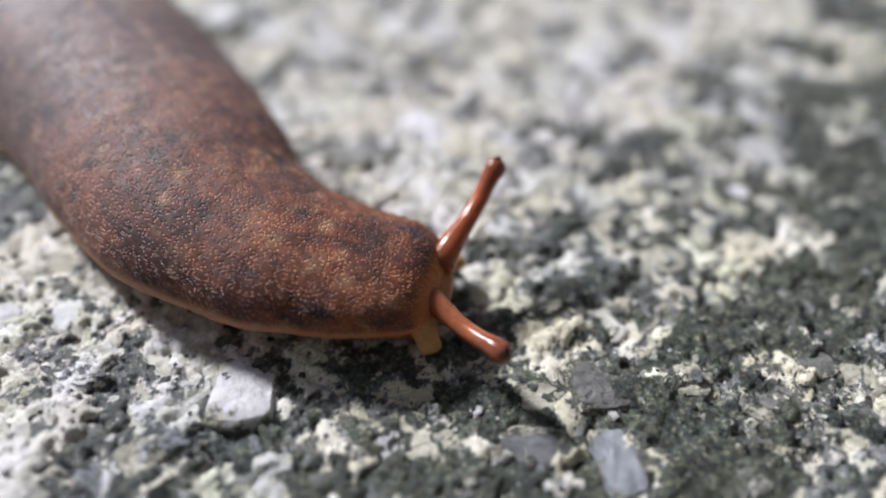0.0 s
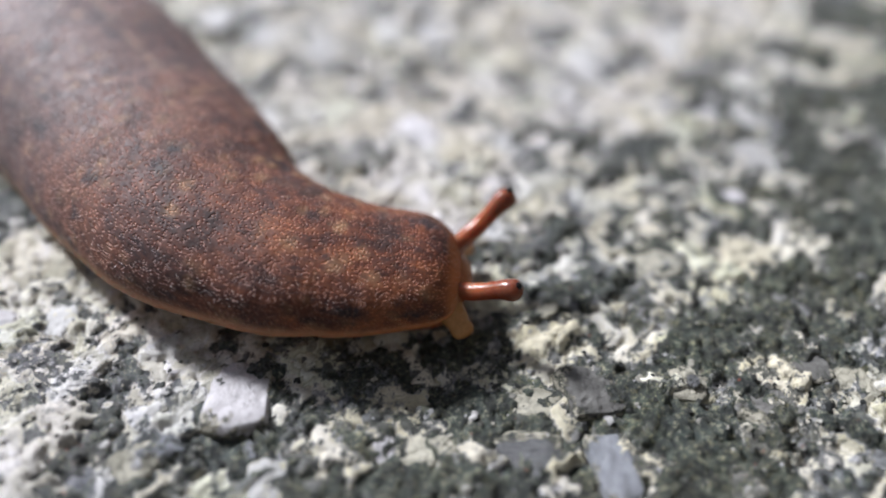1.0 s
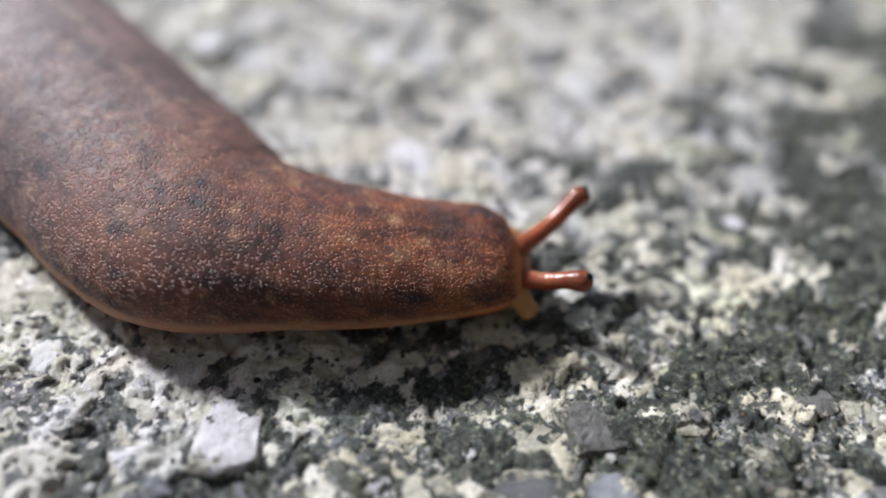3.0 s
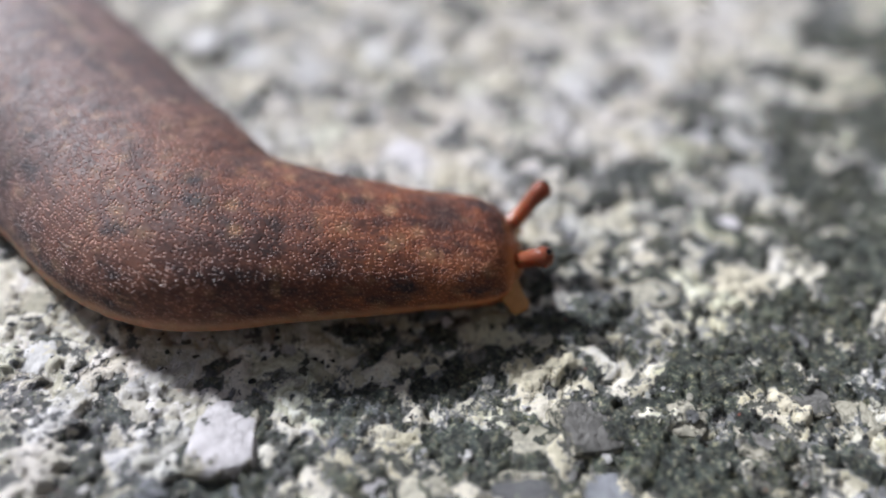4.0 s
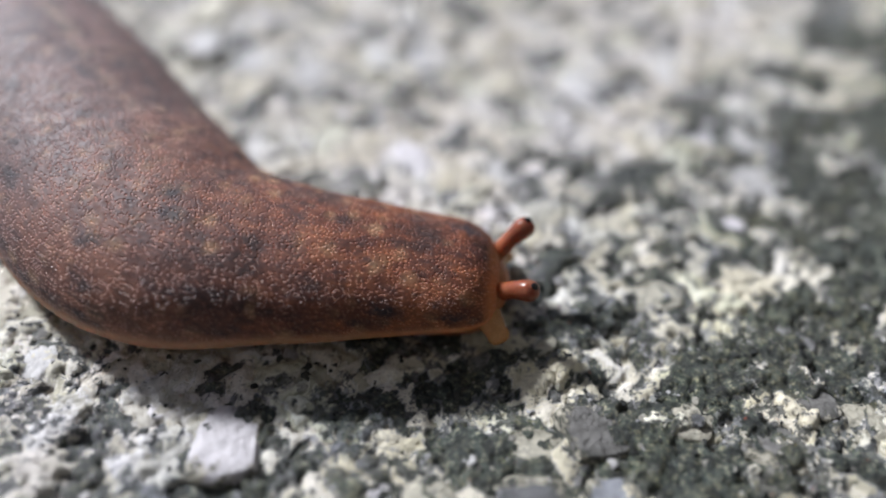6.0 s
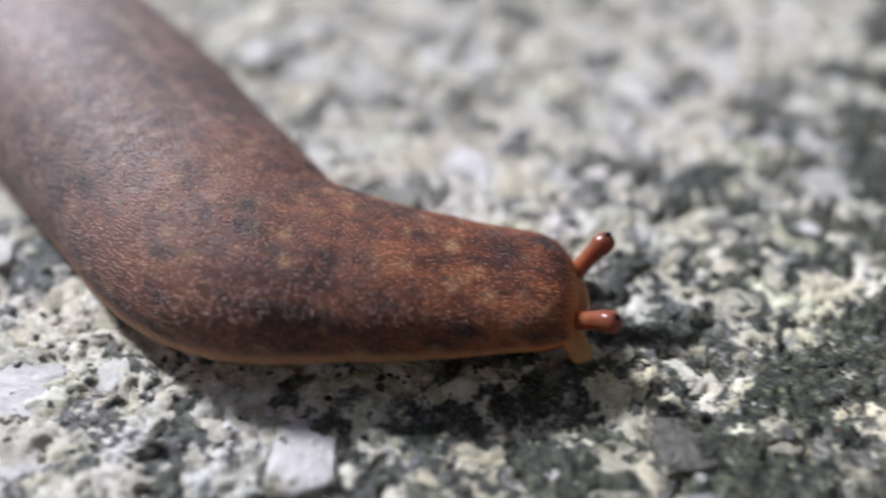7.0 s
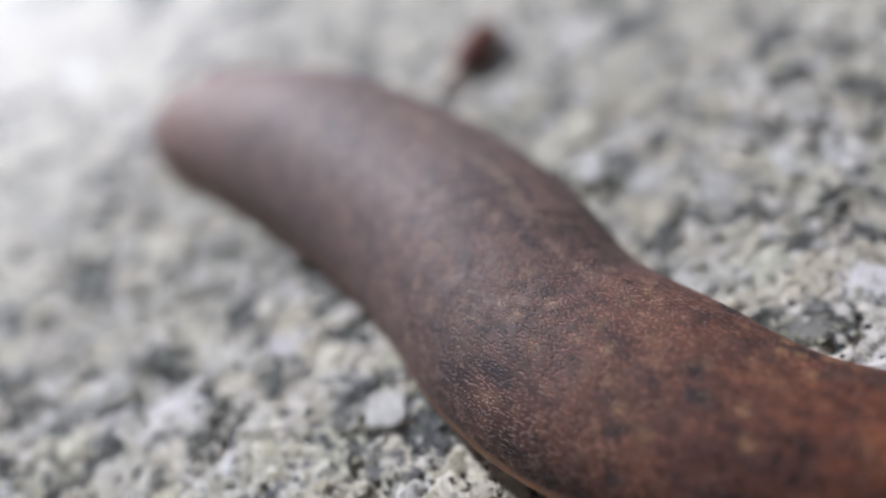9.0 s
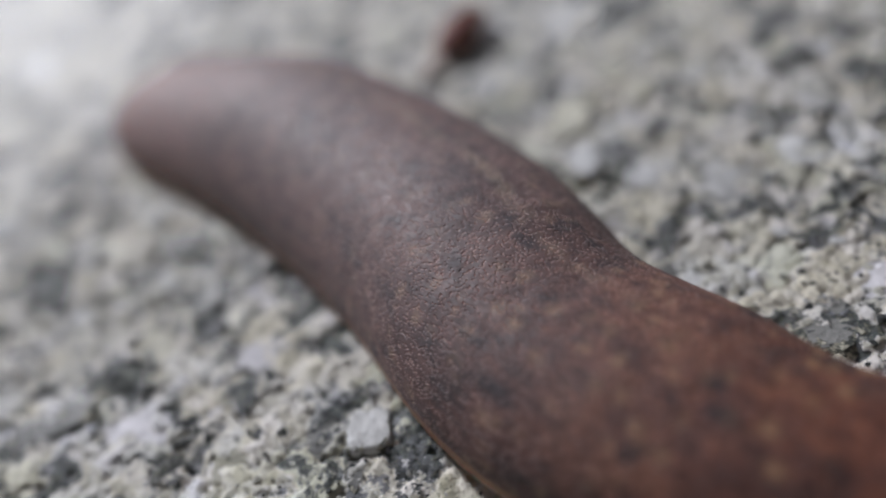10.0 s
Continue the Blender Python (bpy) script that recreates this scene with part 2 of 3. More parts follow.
def skin_material():
    n = Nodes("slug_skin")
    p = n.coords("skin")
    edge = n.attribute("edge", "Fac")
    long_p = n.vec("MULTIPLY", p, (0.55, 1.0, 1.0))
    along = n.put("ShaderNodeSeparateXYZ")
    n.link(p, along.inputs[0])
    forward = n.math("DIVIDE", along.outputs["X"], 180.0)
    mottle = n.math("ADD", n.math("MULTIPLY", n.noise(long_p, 0.14, 3.0), 0.45), n.math("MULTIPLY", n.noise(long_p, 0.62, 5.0, 0.68), 0.55))
    rear_tone = n.ramp(mottle, [(0.38, (0.11, 0.063, 0.062)), (0.5, (0.21, 0.117, 0.107)), (0.62, (0.31, 0.176, 0.153))])
    rear_tone = n.mix(n.ramp(forward, [(0.0, 0.9), (0.26, 0.0)]), rear_tone, (0.42, 0.185, 0.14))
    front_tone = n.ramp(mottle, [(0.4, (0.07, 0.022, 0.014)), (0.48, (0.2, 0.055, 0.023)), (0.58, (0.4, 0.13, 0.046))])
    color = n.mix(n.ramp(forward, [(0.5, 0.0), (0.74, 1.0)]), rear_tone, front_tone)
    # soft ochre flecks
    fleck_size = n.cells(n.vec("ADD", p, n.vec("SCALE", n.noise(p, 0.9, 3.0, color=True), scale=1.1)), 0.46, "Distance")
    fleck_here = n.ramp(n.noise(long_p, 0.25, 3.0), [(0.38, 0.25), (0.55, 1.0)])
    fleck = n.math("MULTIPLY", n.ramp(fleck_size, [(0.06, 1.0), (0.4, 0.0)]), fleck_here)
    color = n.mix(n.math("MULTIPLY", fleck, 0.85), color, n.ramp(forward, [(0.45, (0.4, 0.27, 0.21)), (0.66, (0.52, 0.29, 0.15))]))
    # dark blotches in loose rows along the body
    blot = n.cells(n.vec("ADD", long_p, n.vec("SCALE", n.noise(p, 0.6, 4.0, 0.65, color=True), scale=2.6)), 0.42, "Distance")
    blot_here = n.ramp(n.noise(long_p, 0.16, 2.0), [(0.35, 0.0), (0.47, 1.0)])
    blotch = n.math("MULTIPLY", n.ramp(blot, [(0.12, 1.0), (0.4, 0.0)]), blot_here)
    color = n.mix(n.math("MULTIPLY", blotch, n.ramp(forward, [(0.35, 0.42), (0.62, 0.88)])), color, (0.024, 0.019, 0.03))
    side = n.attribute("side", "Fac")
    hem = n.math("MULTIPLY", n.ramp(side, [(0.62, 0.0), (0.78, 0.5), (0.9, 0.5), (0.93, 0.0)]), n.ramp(n.noise(long_p, 0.5, 4.0, 0.65), [(0.42, 0.0), (0.56, 1.0)]))
    hem = n.math("MULTIPLY", hem, n.ramp(forward, [(0.58, 0.3), (0.7, 1.0)]))
    color = n.mix(hem, color, (0.022, 0.013, 0.016))
    soot = n.ramp(n.noise(long_p, 1.0, 5.0, 0.7), [(0.52, 0.0), (0.66, 0.55)])
    color = n.mix(soot, color, (0.03, 0.017, 0.018))
    # pale broken line along the middle of the back
    axes = n.put("ShaderNodeSeparateXYZ")
    n.link(p, axes.inputs[0])
    line = n.ramp(n.math("ABSOLUTE", n.math("SUBTRACT", n.math("ADD", axes.outputs["Y"], n.math("MULTIPLY", n.math("SUBTRACT", n.noise(p, 0.4, 4.0, 0.65), 0.5), 2.6)), 3.2)), [(0.0, 1.0), (0.3, 0.8), (1.0, 0.0)])
    broken = n.ramp(n.noise(p, 0.35, 3.0), [(0.42, 0.0), (0.6, 0.75)])
    rear = n.ramp(n.math("DIVIDE", axes.outputs["X"], 150.0), [(0.6, 1.0), (0.72, 0.15)])
    color = n.mix(n.math("MULTIPLY", n.math("MULTIPLY", line, broken), rear), color, (0.46, 0.33, 0.24))
    # orange margin of the mantle and underside
    margin = n.ramp(forward, [(0.45, (0.36, 0.2, 0.12)), (0.72, (0.38, 0.19, 0.1)), (0.8, (0.56, 0.19, 0.06))])
    margin = n.mix(1.0, margin, n.ramp(n.noise(p, 0.9, 3.0), [(0.3, 0.75), (0.7, 1.1)]), "MULTIPLY")
    color = n.mix(edge, color, margin)
    where = n.vec("MULTIPLY", p, (0.8, 1.0, 1.0))
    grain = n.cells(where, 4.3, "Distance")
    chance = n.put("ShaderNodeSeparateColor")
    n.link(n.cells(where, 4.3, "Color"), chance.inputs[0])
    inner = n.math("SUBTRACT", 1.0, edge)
    # papillae coloured lighter with darker gaps; tips part pigment, part painted glints
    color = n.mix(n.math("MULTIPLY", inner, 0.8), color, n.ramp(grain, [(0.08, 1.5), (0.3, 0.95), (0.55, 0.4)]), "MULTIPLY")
    glint_tips = n.math("MULTIPLY", n.ramp(grain, [(0.06, 1.0), (0.3, 0.0)]), n.ramp(chance.outputs[0], [(0.0, 0.1), (0.5, 0.32), (0.8, 0.58), (1.0, 1.0)]))
    color = n.mix(n.math("MULTIPLY", glint_tips, inner), color, n.ramp(forward, [(0.5, (0.6, 0.42, 0.34)), (0.74, (0.58, 0.34, 0.23))]))
    dome = n.ramp(grain, [(0.0, 1.0), (0.5, 0.0)], "EASE")
    peaks = n.math("MULTIPLY", dome, n.math("SUBTRACT", 1.0, n.math("MULTIPLY", edge, 0.85)))
    normal = n.bump(n.noise(p, 0.35, 2.0), 0.25, 0.3)
    ahead = n.ramp(n.math("DIVIDE", along.outputs["X"], 180.0), [(0.35, 0.85), (0.7, 1.0)])
    normal = n.bump(n.math("MULTIPLY", peaks, ahead), 0.15, 0.9, normal)
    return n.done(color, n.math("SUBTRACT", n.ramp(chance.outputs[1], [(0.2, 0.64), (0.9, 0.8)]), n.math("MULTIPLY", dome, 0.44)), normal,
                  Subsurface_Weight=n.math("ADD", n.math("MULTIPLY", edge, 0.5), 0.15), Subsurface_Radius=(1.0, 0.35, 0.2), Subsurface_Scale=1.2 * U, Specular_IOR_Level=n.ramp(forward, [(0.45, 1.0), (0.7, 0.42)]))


def flesh_material(name, dark, light, scale, rough=0.22, clear=0.2, tip=None):
    n = Nodes(name)
    p = n.coords()
    color = n.ramp(n.noise(p, 0.6, 4.0), [(0.3, dark), (0.7, light)])
    if tip:
        along = n.put("ShaderNodeSeparateXYZ")
        n.link(p, along.inputs[0])
        color = n.mix(n.ramp(n.math("DIVIDE", along.outputs["X"], -10.0), [(0.05, 0.6), (0.4, 0.0)]), color, tip)
    fine = n.cells(p, 4.0, "Distance")
    color = n.mix(0.35, color, n.ramp(fine, [(0.1, 1.2), (0.6, 0.7)]), "MULTIPLY")
    normal = n.bump(fine, 0.05, 0.3)
    return n.done(color, rough, normal, Specular_IOR_Level=0.3, Subsurface_Weight=clear, Subsurface_Radius=(1.0, 0.4, 0.2), Subsurface_Scale=scale * U)


def plain_material(name, color, rough):
    n = Nodes(name)
    p = n.coords()
    tone = n.ramp(n.noise(p, 1.2, 4.0), [(0.3, tuple(c * 0.6 for c in color)), (0.7, color)])
    return n.done(tone, rough, n.bump(n.noise(p, 2.0, 4.0), 0.2, 0.5))


GRANITE = granite_material()
GRAINS = grain_material()
MINERALS = {
    "white": mineral_material("white_feldspar", (0.58, 0.57, 0.55), (0.84, 0.83, 0.81), 0.4, 0.25, 0.5),
    "lilac": mineral_material("lilac_quartz", (0.6, 0.575, 0.59), (0.8, 0.77, 0.785), 0.38, 0.22, 0.4),
    "cream": mineral_material("cream_feldspar", (0.32, 0.3, 0.22), (0.68, 0.65, 0.53), 0.7, 0.75),
    "grey": mineral_material("grey_quartz", (0.13, 0.127, 0.115), (0.25, 0.243, 0.228), 0.5, 0.9),
    "blue": mineral_material("blue_grey_quartz", (0.24, 0.255, 0.28), (0.46, 0.475, 0.51), 0.28, 0.4, 0.4),
    "quartz": mineral_material("dark_quartz", (0.07, 0.073, 0.074), (0.3, 0.305, 0.31), 0.25, 0.45),
}
SKIN = skin_material()
TENTACLE = flesh_material("tentacle_flesh", (0.2, 0.066, 0.032), (0.36, 0.125, 0.055), 3.0, 0.2, 0.75, (0.13, 0.045, 0.03))
HEAD_FLESH = flesh_material("head_flesh", (0.3, 0.1, 0.035), (0.45, 0.18, 0.07), 1.2)
PALE_FLESH = flesh_material("pale_flesh", (0.42, 0.2, 0.07), (0.56, 0.3, 0.12), 1.2)
EYE = plain_material("eye_black", (0.01, 0.006, 0.005), 0.12)
BUD = plain_material("dry_bud_brown", (0.26, 0.095, 0.07), 0.7)
STEM = plain_material("stem_brown", (0.34, 0.19, 0.15), 0.7)


# ---------------------------------------------------------------- mesh helpers
def mesh_object(name, verts, faces, material, parent=None, label="", smooth=True):
    me = bpy.data.meshes.new(name)
    me.from_pydata([tuple(map(float, v)) for v in verts], [], [tuple(map(int, f)) for f in faces])
    me.materials.append(material)
    if smooth:
        me.polygons.foreach_set("use_smooth", [True] * len(me.polygons))
    me.update()
    ob = new(name, me)
    if parent is not None:
        ob.parent = parent
    return tagged(ob, label) if label else ob


def tube_mesh(stations, sides):
    """Rings of (centre, radius, side axis, up axis) joined into a closed tube."""
    verts, faces = [], []
    for centre, radius, side, up in stations:
        for k in range(sides):
            a = 2 * math.pi * k / sides
            verts.append(centre + side * (radius * math.cos(a)) + up * (radius * math.sin(a)))
    for j in range(len(stations) - 1):
        for k in range(sides):
            a, b = j * sides + k, j * sides + (k + 1) % sides
            faces.append((a, b, b + sides, a + sides))
    faces.append(tuple(range(sides))[::-1])
    faces.append(tuple(range((len(stations) - 1) * sides, len(stations) * sides)))
    return verts, faces


# ---------------------------------------------------------------- ground
def hashed(ix, iy, salt):
    h = (ix.astype(np.int64) * 374761393 + iy.astype(np.int64) * 668265263 + salt * 2147483647) & 0xFFFFFFFF
    h = ((h ^ (h >> 13)) * 1274126177) & 0xFFFFFFFF
    return ((h ^ (h >> 16)) & 0xFFFF) / 65535.0


def grain_relief(x, y, size, salt):
    """Broken mineral grains of about the given size: their uneven level and tilt with sunken joints, how domed they are, and a number for each grain."""
    gx, gy = x / size, y / size
    ix, iy = np.floor(gx), np.floor(gy)
    best = np.full(x.shape, 9.0)
    second = np.full(x.shape, 9.0)
    level = np.zeros(x.shape)
    number = np.zeros(x.shape)
    for dx in (-1, 0, 1):
        for dy in (-1, 0, 1):
            cx, cy = ix + dx, iy + dy
            px, py = cx + hashed(cx, cy, salt), cy + hashed(cx, cy, salt + 1)
            d = np.hypot(gx - px, gy - py)
            tilt = (hashed(cx, cy, salt + 2) - 0.5) * (gx - px) + (hashed(cx, cy, salt + 3) - 0.5) * (gy - py)
            here = hashed(cx, cy, salt + 4) - 0.5 + 0.9 * tilt
            near = d < best
            second = np.where(near, best, np.minimum(second, d))
            level = np.where(near, here, level)
            number = np.where(near, hashed(cx, cy, salt + 7), number)
            best = np.where(near, d, best)
    gap = np.clip((second - best) / 0.45, 0, 1)
    return level - 0.5 * np.clip(1 - (second - best) / 0.25, 0, 1), 1 - (1 - gap) ** 2, number


def granite_relief(x, y):
    """The height of the stone, and the numbers of the large and the small grain there."""
    wx = x + 0.8 * np.sin(0.9 * y + 1.3 * np.sin(0.5 * x)) + 0.4 * np.sin(2.3 * y + x) + 0.25 * np.sin(4.1 * y - 1.7 * x)
    wy = y + 0.8 * np.sin(0.8 * x + 1.1 * np.sin(0.6 * y)) + 0.4 * np.sin(2.1 * x - y) + 0.25 * np.sin(3.7 * x + 1.9 * y)
    large, _, large_number = grain_relief(wx, wy, 4.6, 11)
    small, dome, small_number = grain_relief(wx, wy, 2.0, 31)
    crumb, crumb_dome, _ = grain_relief(wx, wy, 0.95, 57)
    h = 0.6 * large + 0.32 * small + 0.3 * dome + 0.12 * crumb + 0.12 * crumb_dome
    h = h + 0.3 * np.sin(0.11 * x + 0.7) * np.sin(0.13 * y)
    return h - 0.65, large_number, small_number


def ground_height(x, y):
    return granite_relief(x, y)[0]


def axis(low, high, step, reach):
    """Even steps from low to high, then ever longer ones out to reach on both sides."""
    inner = list(np.arange(low, high + step / 2, step))
    out, d, g = [], step, 0.0
    while g < reach:
        d *= 1.13
        g += d
        out.append(g)
    return np.array([inner[0] - g for g in reversed(out)] + inner + [inner[-1] + g for g in out])


def build_ground():
    xs, ys = axis(-110, 50, 0.32, 60000), axis(16, 112, 0.32, 60000)
    X, Y = np.meshgrid(xs, ys)
    Z, large, small = granite_relief(X, Y)
    far = np.clip((np.hypot(X + 30, Y - 70) - 400) / 400, 0, 1)
    Z = Z * (1 - far)
    verts = np.stack([X, Y, Z], -1).reshape(-1, 3) * U
    w, h = len(xs), len(ys)
    k = np.arange(w * h).reshape(h, w)
    faces = np.stack([k[:-1, :-1], k[:-1, 1:], k[1:, 1:], k[1:, :-1]], -1).reshape(-1, 4)
    me = bpy.data.meshes.new("ground")
    me.vertices.add(len(verts))
    me.vertices.foreach_set("co", verts.ravel())
    me.loops.add(faces.size)
    me.loops.foreach_set("vertex_index", faces.ravel())
    me.polygons.add(len(faces))
    me.polygons.foreach_set("loop_start", np.arange(0, faces.size, 4))
    me.polygons.foreach_set("loop_total", np.full(len(faces), 4))
    me.update(calc_edges=True)
    me.attributes.new("large_grain", "FLOAT", "POINT").data.foreach_set("value", large.ravel())
    me.attributes.new("small_grain", "FLOAT", "POINT").data.foreach_set("value", small.ravel())
    me.materials.append(GRANITE)
    return tagged(new("ground", me), "rough speckled granite paving in grey, cream and black", "ground", kind="structure")


def crystal_shape(rng, flat):
    """An angular broken grain: the hull of jittered points in a squat block of unit width."""
    bm = bmesh.new()
    for k in range(22):
        a = 2 * math.pi * rng.random()
        r = 0.5 * (0.75 + 0.25 * rng.random())
        z = rng.random()
        lean = 1 - 0.28 * z
        corner = 1 / max(abs(math.cos(a + 0.2)), abs(math.sin(a + 0.2)))
        r *= min(corner, 1.18)
        bm.verts.new((r * lean * math.cos(a), r * lean * math.sin(a), flat * (z ** 0.6)))
    hull = bmesh.ops.convex_hull(bm, input=bm.verts)
    bmesh.ops.delete(bm, geom=[g for g in hull["geom_interior"] if isinstance(g, bmesh.types.BMVert)], context="VERTS")
    return bm


def cleaved_shape(rng, ragged, block=False):
    """A crystal cleaved almost flush: an uneven, slightly stepped top in a ragged many-cornered outline, with broken flanks."""
    sides, seed = 22, rng.uniform(0, 100)
    corners = [0.1, 1.5, 3.3, 4.85] if block else sorted(rng.uniform(0, 2 * math.pi) for k in range(5))
    tilt = (rng.uniform(-0.12, 0.12), rng.uniform(-0.12, 0.12))
    step_way, step_at = rng.uniform(0, 6.3), rng.uniform(-0.1, 0.2)
    bm = bmesh.new()
    loops = []
    for ring, (out, down) in enumerate(((0.35, 0.0), (0.72, 0.0), (0.93, 0.03), (1.03, 0.16), (1.12, 0.6))):
        loop = []
        for k in range(sides):
            a = 2 * math.pi * k / sides
            r = 0.5 / max(0.72, max(math.cos(a - c) for c in corners))
            r *= 1 + ragged * (noise.noise((math.cos(a) * 1.6, math.sin(a) * 1.6, seed)) + 0.6 * noise.noise((math.cos(a) * 5, math.sin(a) * 5, seed)))
            x, y = r * out * math.cos(a), r * out * math.sin(a)
            z = 0.3 + tilt[0] * x + tilt[1] * y - down + 0.035 * noise.noise((x * 4, y * 4, seed)) + 0.018 * noise.noise((x * 11, y * 11, seed))
            if x * math.cos(step_way) + y * math.sin(step_way) > step_at:
                z -= 0.05
            loop.append(bm.verts.new((x, y, z)))
        loops.append(loop)
    bm.faces.new(loops[0])
    for low, high in zip(loops[1:], loops):
        for k in range(sides):
            bm.faces.new((low[k], low[(k + 1) % sides], high[(k + 1) % sides], high[k]))
    return bm


def crystal_meshes():
    rng = random.Random(5)
    made = {}
    for kind, mat in MINERALS.items():
        made[kind] = []
        for k in range(6):
            bm = cleaved_shape(rng, 0.1 if k == 5 else 0.22, k == 5)
            me = bpy.data.meshes.new(kind + "_grain")
            bm.to_mesh(me)
            bm.free()
            me.transform(Matrix.Scale(U, 4))
            me.materials.append(mat)
            made[kind].append(me)
    return made



def sky_block_material():
    n = Nodes("sky_block_grey")
    p = n.put("ShaderNodeTexCoord").outputs["Object"]
    color = n.ramp(n.noise(p, 30.0, 6.0), [(0.3, (0.05, 0.048, 0.044)), (0.7, (0.1, 0.096, 0.09))])
    return n.done(color, 0.9, n.bump(n.noise(p, 400.0, 4.0), 1.0, 0.5))


def build_sky_block(name, long, where):
    """A plain unseen wall, added to block sky light from one side."""
    bm = bmesh.new()
    bmesh.ops.create_cube(bm, size=1.0, matrix=Matrix.Diagonal((long, 0.03, 0.6, 1)))
    bmesh.ops.bevel(bm, geom=list(bm.edges), offset=0.002, segments=2, affect="EDGES")
    me = bpy.data.meshes.new(name)
    bm.to_mesh(me)
    bm.free()
    me.materials.append(SKY_BLOCK)
    wall = new(name, me)
    wall.matrix_world = where
    return tagged(wall, "unseen plain grey wall added to block sky light", "wall", kind="structure")


ground = build_ground()
SKY_BLOCK = sky_block_material()
# both added out of view to darken the near and right-hand sides
build_sky_block("sky_block_south", 0.9, pose(-0.35, -0.07, 0.299))
build_sky_block("sky_block_east", 1.0, pose(0.116, 0.414, 0.299, 0, 0, 90))
SHAPES = crystal_meshes()
crystal_rng = random.Random(8)
TAKEN = []
ROCK_LABEL = {"white": "white feldspar crystal", "lilac": "pale lilac quartz crystal", "cream": "crumbling cream feldspar grain",
              "grey": "smooth grey quartz grain", "quartz": "glassy dark quartz grain", "blue": "blue-grey quartz crystal"}


def place_crystal(kind, x, y, wide, deep, turn, rise=0.22, proud=0.5, block=False):
    ob = new("crystal", SHAPES[kind][5] if block else crystal_rng.choice(SHAPES[kind][:5]))
    ob.parent = ground
    tall = rise * (wide + deep) + 0.5
    ring = np.linspace(0, 6.28, 13)
    around = ground_height(x + 0.3 * wide * np.cos(ring), y + 0.3 * deep * np.sin(ring))
    z = float(np.median(around)) + proud - 0.3 * tall
    ob.matrix_basis = pose(x * U, y * U, z * U, crystal_rng.uniform(-6, 6), crystal_rng.uniform(-6, 6), turn) @ Matrix.Diagonal((wide, deep, tall, 1))
    TAKEN.append((x, y, max(wide, deep) / 2))
    return tagged(ob, ROCK_LABEL[kind])


def place_crystals(kind, rows):
    """x, y, width, depth, turn in degrees of each crystal that stands out of the granite."""
    for x, y, wide, deep, turn in rows:
        place_crystal(kind, x, y, wide, min(deep, wide * 1.5), turn, 0.22, 0.0 if kind == "grey" else 0.12)


place_crystals("lilac", [
    (-3.1, 27.5, 1.7, 3.1, 1), (-1.8, 67.3, 5.8, 6.4, 2),
    (-73.2, 53.9, 7.4, 4.9, 0), (-62.4, 63.2, 6.0, 4.2, -2),
])
place_crystals("cream", [
    (-0.2, 27.1, 3.9, 2.9, 1), (36.0, 33.2, 3.8, 4.2, 1), (9.1, 31.7, 4.2, 2.7, 1), (-22.6, 25.9, 3.0, 3.8, 1),
    (22.6, 47.0, 4.9, 3.0, 1), (-33.8, 46.0, 4.7, 4.6, 1), (22.3, 33.5, 3.2, 3.0, 1), (-76.8, 67.4, 9.1, 9.1, -2),
    (-32.2, 101.6, 8.4, 8.6, -11), (-61.5, 49.9, 5.2, 3.2, 1), (-44.3, 32.1, 3.1, 3.1, 0),
])
place_crystals("white", [
    (-11.8, 24.7, 3.1, 3.6, 1), (9.4, 65.5, 3.9, 4.7, 1), (38.4, 64.2, 8.4, 5.3, 1), (39.4, 72.9, 4.9, 7.3, 2),
    (-18.3, 69.0, 2.9, 5.5, 2), (23.7, 83.7, 10.5, 12.6, 2), (35.4, 86.2, 9.2, 11.8, 2), (-12.6, 84.6, 8.1, 8.3, 2),
    (7.0, 51.3, 4.0, 3.2, 1), (-20.9, 87.0, 6.9, 5.5, -8),
    (-147.5, 150.7, 11.0, 12.0, -15), (-31.2, 130.8, 8.6, 17.1, -17), (-42.4, 131.0, 6.1, 15.4, -16), (2.6, 110.2, 3.9, 9.1, -15),
    (-4.4, 89.2, 5.6, 6.6, -9), (-32.5, 39.5, 2.6, 3.4, -1),
])
place_crystals("quartz", [
    (7.6, 26.6, 6.8, 3.3, 1),
])
place_crystals("grey", [
    (-10.1, 27.9, 2.0, 2.1, 1), (28.9, 32.5, 5.4, 4.8, 1), (-86.7, 57.1, 9.6, 10.1, 0),
    (-82.3, 85.3, 10.1, 7.0, -6), (-54.0, 53.3, 4.6, 4.4, 0), (-8.3, 64.2, 5.3, 5.5, -2),
])
place_crystal("lilac", -15.2, 31.8, 5.2, 6.4, -4, 0.2, 0.45, True)
place_crystal("blue", 14.7, 26.0, 3.4, 5.8, 8, 0.22, 0.4, True)
place_crystal("grey", 14.0, 32.8, 5.0, 4.8, 8, 0.2, 0.3, True)
place_crystal("white", -48.6, 53.4, 4.0, 4.6, 4, 0.24, 0.8, True)
place_crystal("lilac", -39.9, 38.4, 8.4, 5.2, 4, 0.14, 0.35)
place_crystal("white", -28.9, 90.8, 3.8, 7.0, -8, 0.2, 0.9)
# dark grain added to stand for the shadowed hole in the cream grain
place_crystal("quartz", 22.5, 33.5, 1.0, 1.0, 30, 0.3, 0.75)


